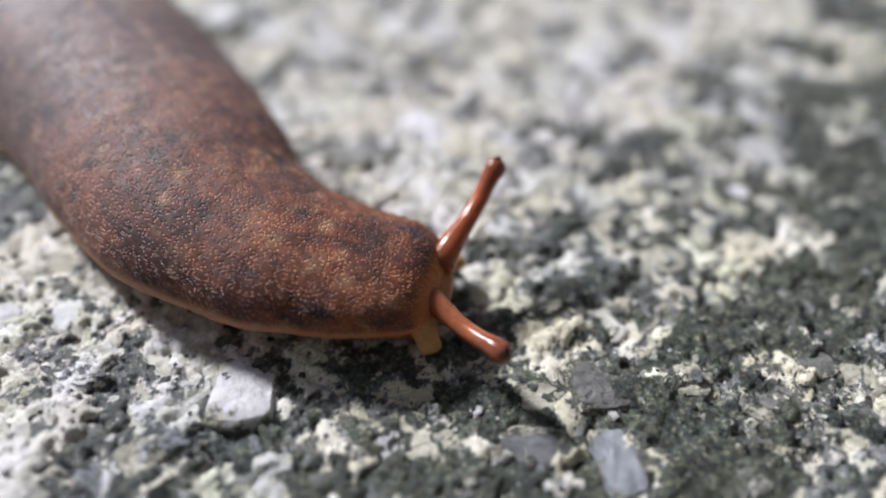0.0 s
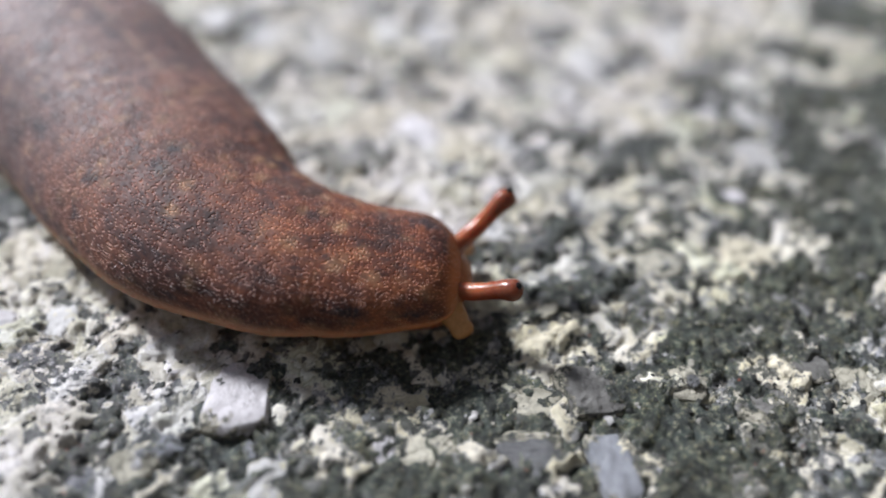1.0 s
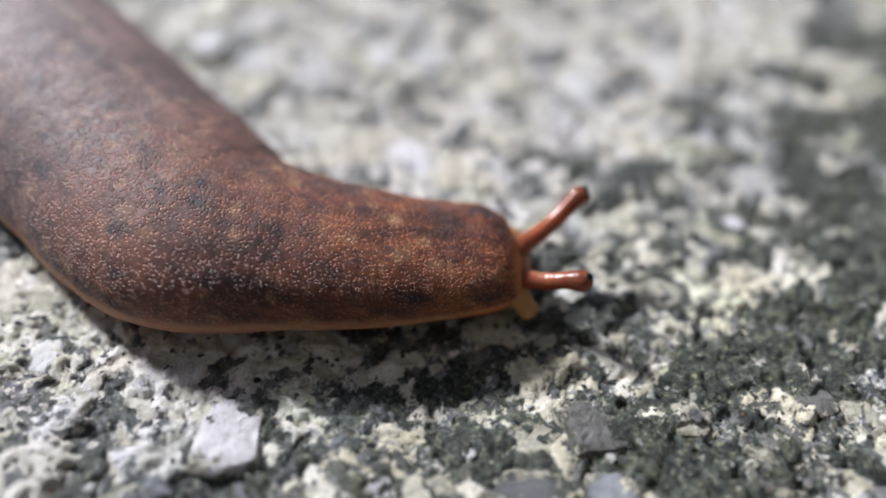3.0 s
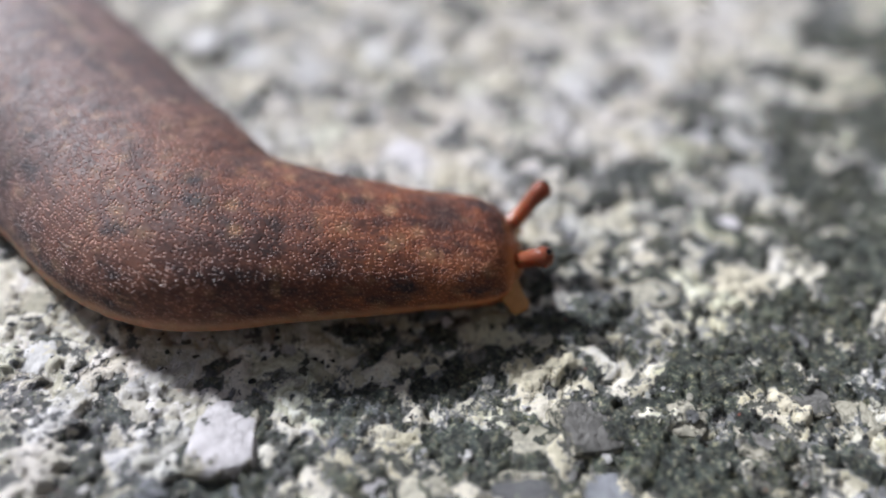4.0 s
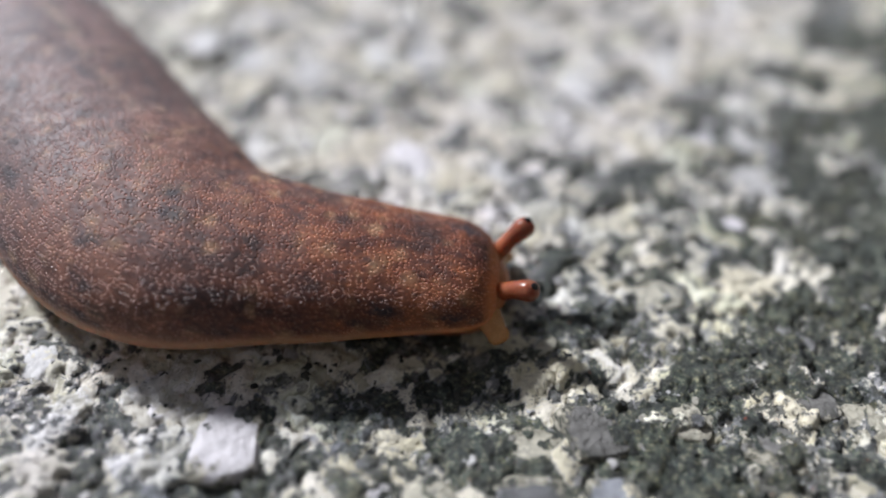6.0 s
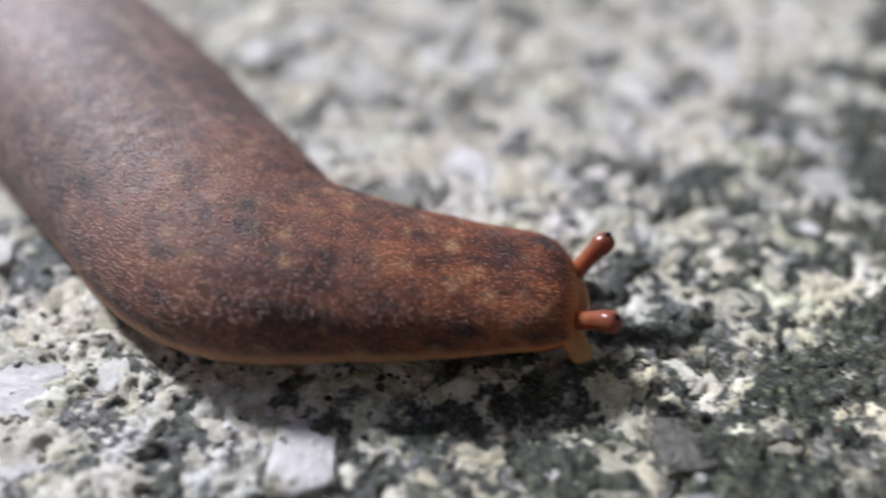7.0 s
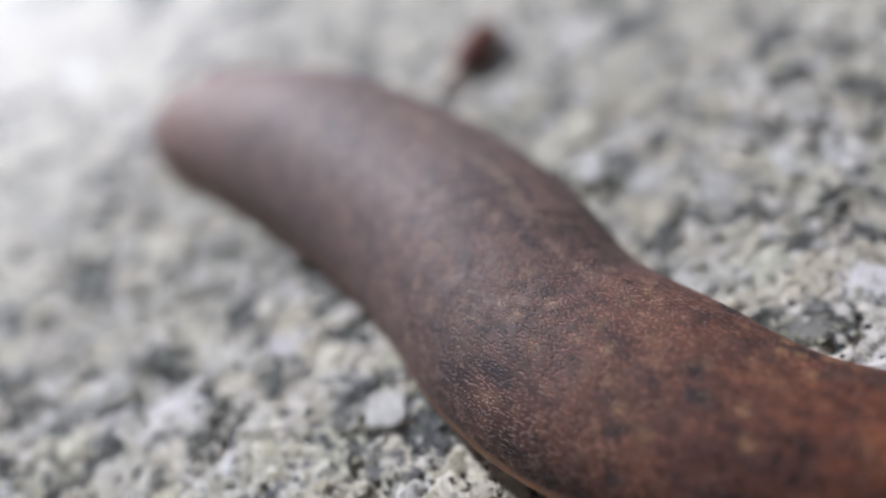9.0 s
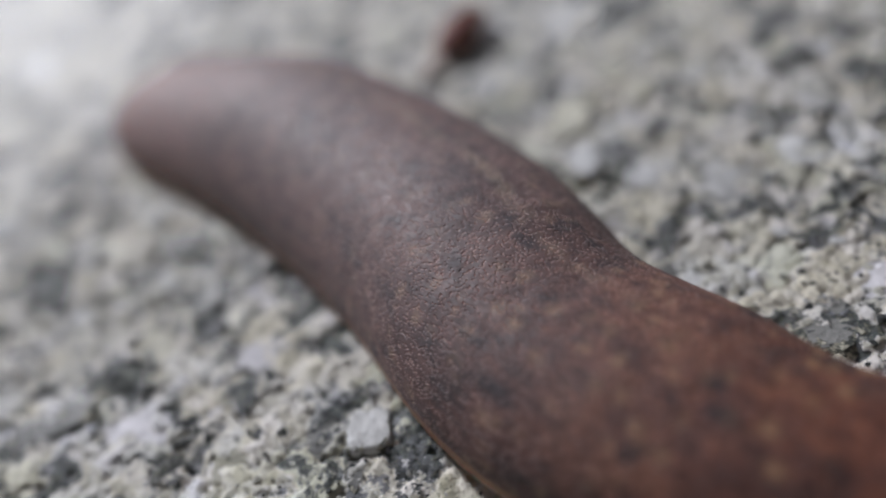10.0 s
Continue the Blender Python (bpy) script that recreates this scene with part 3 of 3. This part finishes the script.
def scatter_crystals(count):
    """Smaller crystals between the large ones, where the stone lies nearest."""
    rng = random.Random(21)
    kinds = ["white"] * 1 + ["cream"] * 4 + ["grey"] * 6 + ["lilac"] * 2 + ["quartz"] * 6
    made = 0
    while made < count:
        x, y = rng.uniform(-95, 45), rng.uniform(18, 100)
        size = rng.uniform(1.0, 2.3)
        if x > 6 and y < 46 and rng.random() < 0.6:
            continue
        if any(math.hypot(x - a, y - b) < r + size * 0.5 for a, b, r in TAKEN):
            continue
        place_crystal(rng.choice(kinds), x, y, size * rng.uniform(0.8, 1.4), size * rng.uniform(0.7, 1.2), rng.uniform(0, 180), 0.22, 0.18)
        made += 1


def build_grains(count):
    """Countless small grains that roughen the stone, joined."""
    rng = random.Random(33)
    shapes = []
    for k in range(10):
        bm = crystal_shape(rng, 0.45)
        bm.verts.index_update()
        shapes.append((np.array([v.co[:] for v in bm.verts]), [[v.index for v in f.verts] for f in bm.faces]))
        bm.free()
    spots = np.array([(rng.uniform(-120, 58), rng.uniform(14, 150)) for k in range(count)])
    levels = ground_height(spots[:, 0], spots[:, 1])
    verts, faces, start = [], [], 0
    for (x, y), z in zip(spots, levels):
        shape, polys = rng.choice(shapes)
        size = 0.3 + 0.8 * rng.random() ** 2
        turn = np.array(Euler((rng.uniform(-0.4, 0.4), rng.uniform(-0.4, 0.4), rng.uniform(0, 6.3))).to_matrix())
        pts = (shape * (size * rng.uniform(0.8, 1.3), size, size * 0.8)) @ turn.T + (x, y, z - 0.32 * size)
        verts.append(pts * U)
        faces += [[i + start for i in f] for f in polys]
        start += len(pts)
    ob = mesh_object("mineral_grains", np.concatenate(verts), faces, GRAINS, ground, "countless small cream, grey and black mineral grains", smooth=False)
    return tagged(ob, kind="stuff")


# ---------------------------------------------------------------- slug
# spine of the slug at rest: distance behind the front, x, y, half width of the mantle
SPINE = np.array([
         (0.0, 7.9, 41.5, 6.0), (6.0, 2.2, 43.1, 6.7), (12.0, -3.7, 44.3, 7.7), (19.0, -10.6, 45.6, 8.8),
         (27.0, -17.9, 48.3, 10.6), (36.0, -24.6, 53.2, 11.8), (46.0, -31.5, 60.0, 12.3),
         (57.0, -38.4, 68.3, 13.2), (70.0, -47.0, 77.9, 13.7), (85.0, -57.6, 88.4, 14.1),
         (103.0, -71.3, 99.6, 14.1), (123.0, -87.9, 110.2, 13.1), (143.5, -105.3, 120.9, 12.2)])
LENGTH = float(SPINE[-1, 0])
BEND = LENGTH - 46.0
# seconds, advance of the front, and how far the body bends to its left at the places SWAY behind the front
SWAY = np.array([0, 10, 20, 31, 44, 62, 88, 118, 130, LENGTH + 1])
CRAWL = [
    (0.0, -6.3, -3.4, -3.1, -1.7, 0.1, 1.8, 1.4, 0.4),
    (1.0, -4.7, -0.5, -2.1, -1.7, -0.2, 1.0, 0.7, 0.4),
    (2.0, -1.3, 3.9, 1.2, -0.3, 0.5, 1.3, 0.4, 0.3),
    (2.5, -0.2, 6.0, 2.6, 1.4, 0.8, 1.4, -0.0, 0.3),
    (4.0, -0.8, 7.5, 5.0, 3.4, 0.8, 0.9, -0.2, -0.3),
    (5.0, -1.7, 5.6, 3.9, 2.4, -0.1, 0.0, -1.2, -0.7),
    (6.5, -1.8, 3.5, 2.1, 1.0, -1.1, -0.4, -0.1, 0.1),
    (7.0, -1.4, 3.3, 1.7, 0.8, -0.9, -0.0, -0.0, 0.2),
    (7.5, -1.1, 2.0, 0.8, 0.0, -1.2, 0.0, 0.3, 1.3),
    (8.0, -0.2, 1.3, 0.2, -0.3, -1.5, -0.7, 0.5, 0.9),
    (8.5, -0.2, 1.1, 0.8, 0.1, -2.0, -0.6, 0.3, -0.2),
    (9.0, -0.2, 1.1, 0.7, 0.3, -0.1, -1.5, 0.3, 0.1),
    (9.5, -0.2, 0.9, 0.8, 0.8, -0.0, -1.1, 0.4, 0.7),
    (10.0, -0.2, 0.9, 0.6, 0.3, 0.3, -1.3, 0.1, 0.3),
]


def glide(xs, ys, x):
    """Smooth interpolation through the points (xs, ys)."""
    m = np.gradient(ys, xs, axis=0)
    i = min(max(int(np.searchsorted(xs, x)) - 1, 0), len(xs) - 2)
    h = xs[i + 1] - xs[i]
    u = (x - xs[i]) / h
    return (2 * u ** 3 - 3 * u * u + 1) * ys[i] + (u ** 3 - 2 * u * u + u) * h * m[i] + (3 * u * u - 2 * u ** 3) * ys[i + 1] + (u ** 3 - u * u) * h * m[i + 1]


def half_width(s):
    return float(glide(SPINE[:, 0], SPINE[:, 3], LENGTH - s))


def spine_at(s, row=None):
    """The spine's place at s from the tail, at rest or at a row of CRAWL."""
    x = LENGTH - s
    p = glide(SPINE[:, 0], SPINE[:, 1:3], x)
    if row is None:
        return p
    ahead = glide(SPINE[:, 0], SPINE[:, 1:3], x - 0.5) - glide(SPINE[:, 0], SPINE[:, 1:3], x + 0.5)
    ahead = ahead / np.hypot(*ahead)
    u = min(max(1 - x / 60, 0), 1)
    bend = glide(SWAY, np.array([*row[2:], 0.0, 0.0, 0.0]), x)
    return p + ahead * row[1] * (0.3 + 0.7 * u * u * (3 - 2 * u)) + np.array((-ahead[1], ahead[0])) * bend


def spine_frame(s, row=None):
    """The pose of the body at the arc length s: x ahead, y to the slug's left, z up."""
    a, p, b = spine_at(s - 0.8, row), spine_at(s, row), spine_at(s + 0.8, row)
    turn = math.atan2(b[1] - a[1], b[0] - a[0])
    return Matrix.Translation((p[0] * U, p[1] * U, 0)) @ Matrix.Rotation(turn, 4, "Z")


def rounding(d, reach, power):
    u = min(max(d / reach, 0.0), 1.0)
    return (1 - (1 - u) ** power) ** (1 / power)


TOP, LOW = 44, 10


def body_section(s, inset=0.0):
    """The outline across the body at s, seen from behind: offsets to the left and up, skin coordinates and how far it is margin."""
    w = half_width(s)
    girth = w
    cap = rounding(s, 18.5, 2.0) * rounding(LENGTH - s, 5.0, 2.6)
    w = max(w * cap, 0.02)
    front = np.interp(s, [LENGTH - 60, LENGTH - 25], [0.0, 1.0])
    rim = (1.5 + 1.7 * front) * (0.35 + 0.65 * cap)
    low_tail = np.interp(s, [0, 45], [0.6, 1.0])
    tall = low_tail * (0.94 - 0.29 * front) * girth * cap ** 0.8
    if LENGTH - s < 16:
        tall *= 0.78 + 0.22 * (LENGTH - s) / 16
    nose = min(0.85, max(0.0, (1.7 - (LENGTH - s)) / 0.8))
    rows = []
    for k in range(TOP + 1):
        a = math.pi * k / TOP
        ripple = 0.10 * noise.noise((s * 0.45, a * 4.5, 3.1)) + 0.05 * noise.noise((s * 1.3, a * 11, 7.7))
        y, z = w * math.cos(a), rim + tall * math.sin(a) ** 0.92 + ripple * math.sin(a) * cap
        side = abs(k / TOP - 0.5) * 2
        edge = min(max((side - 0.935 + 0.04 * front) / 0.035, 0), 1)
        rows.append((y, z, s, (0.5 - k / TOP) * 2.5 * girth, max(edge, nose), side))
    for k in range(1, LOW):
        u = abs(k / LOW - 0.5) * 2
        sign = -1 if k < LOW / 2 else 1
        if u > 0.7:
            y, z = w * (0.97 - 0.15 * (1 - u) / 0.3), rim - 0.55 - 0.2 * (1 - u) / 0.3
        else:
            y, z = w * 0.62 * min(1, u / 0.5), -0.55 + max(0, (u - 0.5) / 0.2) * 0.5
        rows.append((sign * y, z, s, 14.0 * sign, 1.0, 1.0))
    mid = rim * 0.8
    return [(y * (1 - inset / max(w, 1)), mid + (z - mid) * (1 - inset / max(tall, 1)), a, b, e, d) for y, z, a, b, e, d in rows]


def build_segment(s0, s1, first, last, parent):
    """One ring of the body from s0 to s1, with tucked-in tongues under its neighbours."""
    steps = max(3, int(round((s1 - s0) / 0.55)))
    stations = [(s, 0.0) for s in np.linspace(s0, s1, steps + 1)]
    if first:
        stations = [(s, 0.0) for s in s0 + 15 * np.linspace(0, 1, 20)[:-1] ** 2 * ((s1 - s0) / 15)] + [(s1, 0.0)]
    if last:
        stations = [(s, 0.0) for s in s1 - (s1 - s0) * np.linspace(1, 0, 22) ** 2]
    if not first:
        stations = [(s0 - 2.2, 0.25), (s0 - 1.2, 0.07), (s0 - 0.4, 0.012)] + stations
    if not last:
        stations = stations + [(s1 + 0.4, 0.012), (s1 + 1.2, 0.07), (s1 + 2.2, 0.25)]
    middle = 0.5 * (s0 + s1)
    rest = spine_frame(middle)
    back = rest.inverted()
    verts, skin, edge, flank, faces = [], [], [], [], []
    for s, inset in stations:
        here = back @ spine_frame(s)
        for y, z, a, b, e, d in body_section(s, inset):
            verts.append(here @ Vector((0, y * U, z * U)))
            skin += (a, b, 0.0)
            edge.append(e)
            flank.append(d)
    ring = TOP + LOW
    for j in range(len(stations) - 1):
        for k in range(ring):
            a, b = j * ring + k, j * ring + (k + 1) % ring
            faces.append((a, a + ring, b + ring, b))
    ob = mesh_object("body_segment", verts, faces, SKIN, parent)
    ob.data.attributes.new("skin", "FLOAT_VECTOR", "POINT").data.foreach_set("vector", skin)
    ob.data.attributes.new("edge", "FLOAT", "POINT").data.foreach_set("value", edge)
    ob.data.attributes.new("side", "FLOAT", "POINT").data.foreach_set("value", flank)
    ob.matrix_basis = rest
    return ob, middle


def build_tentacle(parent):
    """An eye stalk that points along x, its tip at the origin and its root behind."""
    rings = []
    for x, r in ((0.0, 0.05), (-0.06, 0.34), (-0.2, 0.58), (-0.45, 0.77), (-0.8, 0.86), (-1.2, 0.85), (-1.7, 0.78), (-2.4, 0.71), (-3.4, 0.69),
                 (-4.6, 0.7), (-6.0, 0.73), (-7.4, 0.8), (-8.8, 0.93), (-10.4, 1.1), (-11.5, 1.1)):
        sag = 0.5 * math.sin((x + 2) * 0.55) - 0.006 * (x + 2) ** 2 if x < -2 else 0.0
        rings.append((Vector((x, 0, sag)) * U, 1.13 * r * U, Vector((0, 1, 0)), Vector((0, 0, 1))))
    ob = mesh_object("eye_tentacle", *tube_mesh(rings, 20), TENTACLE, parent, "glossy red-brown eye stalk with a dark tip")
    bm = bmesh.new()
    bmesh.ops.create_uvsphere(bm, u_segments=14, v_segments=10, radius=0.36 * U)
    bmesh.ops.translate(bm, verts=bm.verts, vec=Vector((-0.3, 0, 0.52)) * U)
    me = bpy.data.meshes.new("eye")
    bm.to_mesh(me)
    bm.free()
    me.materials.append(EYE)
    eye = new("eye", me)
    eye.parent = ob
    tagged(eye, "tiny black eye")
    return ob


def build_head(parent):
    """The orange head under the front of the mantle, with the short pale feelers."""
    bm = bmesh.new()
    bmesh.ops.create_uvsphere(bm, u_segments=32, v_segments=20, radius=1.0)
    for v in bm.verts:
        x, y, z = v.co
        bump = 1 + 0.05 * noise.noise((x * 3, y * 3, z * 3))
        v.co = Vector((x * 4.2 * bump, y * 4.6 * bump, z * 1.7 * bump)) * U
    me = bpy.data.meshes.new("head")
    bm.to_mesh(me)
    bm.free()
    me.polygons.foreach_set("use_smooth", [True] * len(me.polygons))
    me.materials.append(HEAD_FLESH)
    head = new("head", me)
    head.parent = parent
    tagged(head, "moist orange head tucked under the mantle")
    for side in (-1, 1):
        rings = []
        way = Vector((0.55, side * 0.75, -0.38)).normalized()
        across = way.cross(Vector((0, 0, 1))).normalized()
        up = across.cross(way)
        for d, r in ((0.0, 1.15), (0.7, 1.15), (1.4, 1.02), (2.1, 0.9), (2.7, 0.92), (3.1, 0.72), (3.25, 0.36)):
            rings.append(((Vector((2.0, side * 3.0, -0.3)) + way * d) * U, r * U, across * 1.15, up * 0.75))
        feeler = mesh_object("lower_tentacle", *tube_mesh(rings, 14), PALE_FLESH, head, "short pale orange feeler")
    return head


def build_slug():
    slug = tagged(new("slug"), "glistening reddish-brown slug with dark blotches and orange margin on granite", "slug")
    cuts = [0.0, 16.0]
    while cuts[-1] < BEND - 16:
        cuts.append(cuts[-1] + 5.0)
    while cuts[-1] < LENGTH - 6.5:
        cuts.append(cuts[-1] + 1.6)
    cuts.append(LENGTH)
    segments = [build_segment(a, b, a == 0.0, b == LENGTH, slug) for a, b in zip(cuts, cuts[1:])]
    return slug, segments, build_head(slug), build_tentacle(slug), build_tentacle(slug)


def build_bud():
    """A dry brown bud on a bit of stem, lying on the stone."""
    across, up = Vector((0.95, -0.3, 0)), Vector((0, 0, 0.8))
    rings = []
    for k in range(15):
        u = k / 14
        swell = 0.5 + 2.6 * math.sin(math.pi * (0.06 + 0.9 * u)) ** 0.8
        swell *= 1 + 0.08 * math.sin(9 * u)
        rings.append((Vector((-50.6 + 4.6 * u, 121.8 + 13.4 * u, 1.5 + 0.7 * math.sin(3.1 * u))) * U, swell * U, across, up))
    ob = mesh_object("dry_bud", *tube_mesh(rings, 16), BUD)
    rings = []
    for k in range(7):
        u = k / 6
        rings.append((Vector((-53.0 + 2.8 * u, 116.3 + 6.6 * u, 0.7 + 0.8 * u)) * U, (0.75 + 0.35 * u) * U, across, up))
    mesh_object("stem", *tube_mesh(rings, 10), STEM, ob, "thin pinkish-brown stem")
    return tagged(ob, "small dry reddish-brown bud lying on the granite", "plant debris")


slug, SEGMENTS, head, stalk_left, stalk_right = build_slug()
bud = build_bud()
scatter_crystals(120)
build_grains(11000)

# seconds, root and tip of the slug's left and of its right eye stalk
STALKS_LEFT = [
    (0.0, (1.0, 43.0, 4.0), (6.1, 51.1, 8.5)), (0.5, (1.2, 44.4, 4.0), (5.5, 49.1, 7.8)), (1.0, (2.5, 45.4, 4.0), (7.7, 49.0, 7.0)),
    (1.5, (4.7, 46.9, 4.0), (10.8, 50.2, 7.0)), (2.0, (7.6, 47.4, 4.0), (13.8, 51.7, 7.0)), (2.5, (9.3, 48.2, 4.0), (15.7, 52.6, 7.0)),
    (4.0, (8.7, 52.4, 4.0), (12.3, 54.9, 6.5)), (4.5, (7.9, 51.0, 4.0), (10.4, 51.2, 6.5)), (5.0, (7.2, 49.9, 4.0), (10.3, 50.5, 6.5)),
    (6.5, (6.7, 48.3, 4.0), (9.8, 49.5, 6.5)), (7.0, (7.1, 47.5, 4.0), (10.2, 49.0, 6.5)), (7.3, (6.2, 46.7, 4.0), (8.4, 47.5, 6.2)),
    (7.4, (7.0, 47.2, 4.0), (7.8, 46.3, 5.0)), (7.6, (2.5, 46.9, 3.5), (3.3, 46.0, 4.2)), (10.0, (2.5, 46.9, 3.5), (3.3, 46.0, 4.2)),
]
STALKS_RIGHT = [
    (0.0, (0.0, 38.7, 3.4), (6.1, 32.2, 4.2)), (0.5, (0.8, 39.0, 3.4), (6.8, 33.4, 4.2)), (1.0, (2.4, 40.7, 3.4), (8.0, 38.8, 5.2)),
    (1.5, (4.4, 42.3, 3.4), (10.8, 39.3, 5.2)), (2.0, (7.1, 43.2, 3.4), (13.1, 40.5, 5.2)), (2.5, (8.7, 44.4, 3.4), (15.0, 41.6, 5.2)),
    (4.0, (8.4, 47.9, 3.4), (11.9, 46.5, 5.2)), (4.5, (7.4, 47.1, 3.4), (10.4, 45.5, 5.2)), (5.0, (6.8, 46.0, 3.4), (10.2, 44.4, 5.2)),
    (6.5, (5.9, 43.9, 3.4), (9.7, 41.6, 5.2)), (7.0, (6.0, 42.7, 3.4), (9.7, 40.3, 5.2)), (7.3, (5.4, 42.3, 3.4), (8.6, 40.0, 4.8)),
    (7.4, (6.0, 42.8, 3.4), (7.8, 42.1, 4.2)), (7.6, (1.5, 42.5, 2.9), (3.3, 41.8, 3.4)), (10.0, (1.5, 42.5, 2.9), (3.3, 41.8, 3.4)),
]


def stalk_pose(root, tip):
    way = (Vector(tip) - Vector(root)).normalized()
    return Matrix.Translation(Vector(tip) * U) @ way.to_track_quat("X", "Z").to_matrix().to_4x4()


def motions():
    for segment, s in SEGMENTS:
        walk(segment, [(row[0], spine_frame(s, row)) for row in CRAWL])
    walk(head, [(row[0], spine_frame(LENGTH - 3.4 - (6.5 if row[0] > 7.4 else 0.0), row) @ pose(0, 0, 2.6 * U)) for row in CRAWL])
    for stalk, rows in ((stalk_left, STALKS_LEFT), (stalk_right, STALKS_RIGHT)):
        walk(stalk, [(t, stalk_pose(root, tip)) for t, root, tip in rows])


motions()
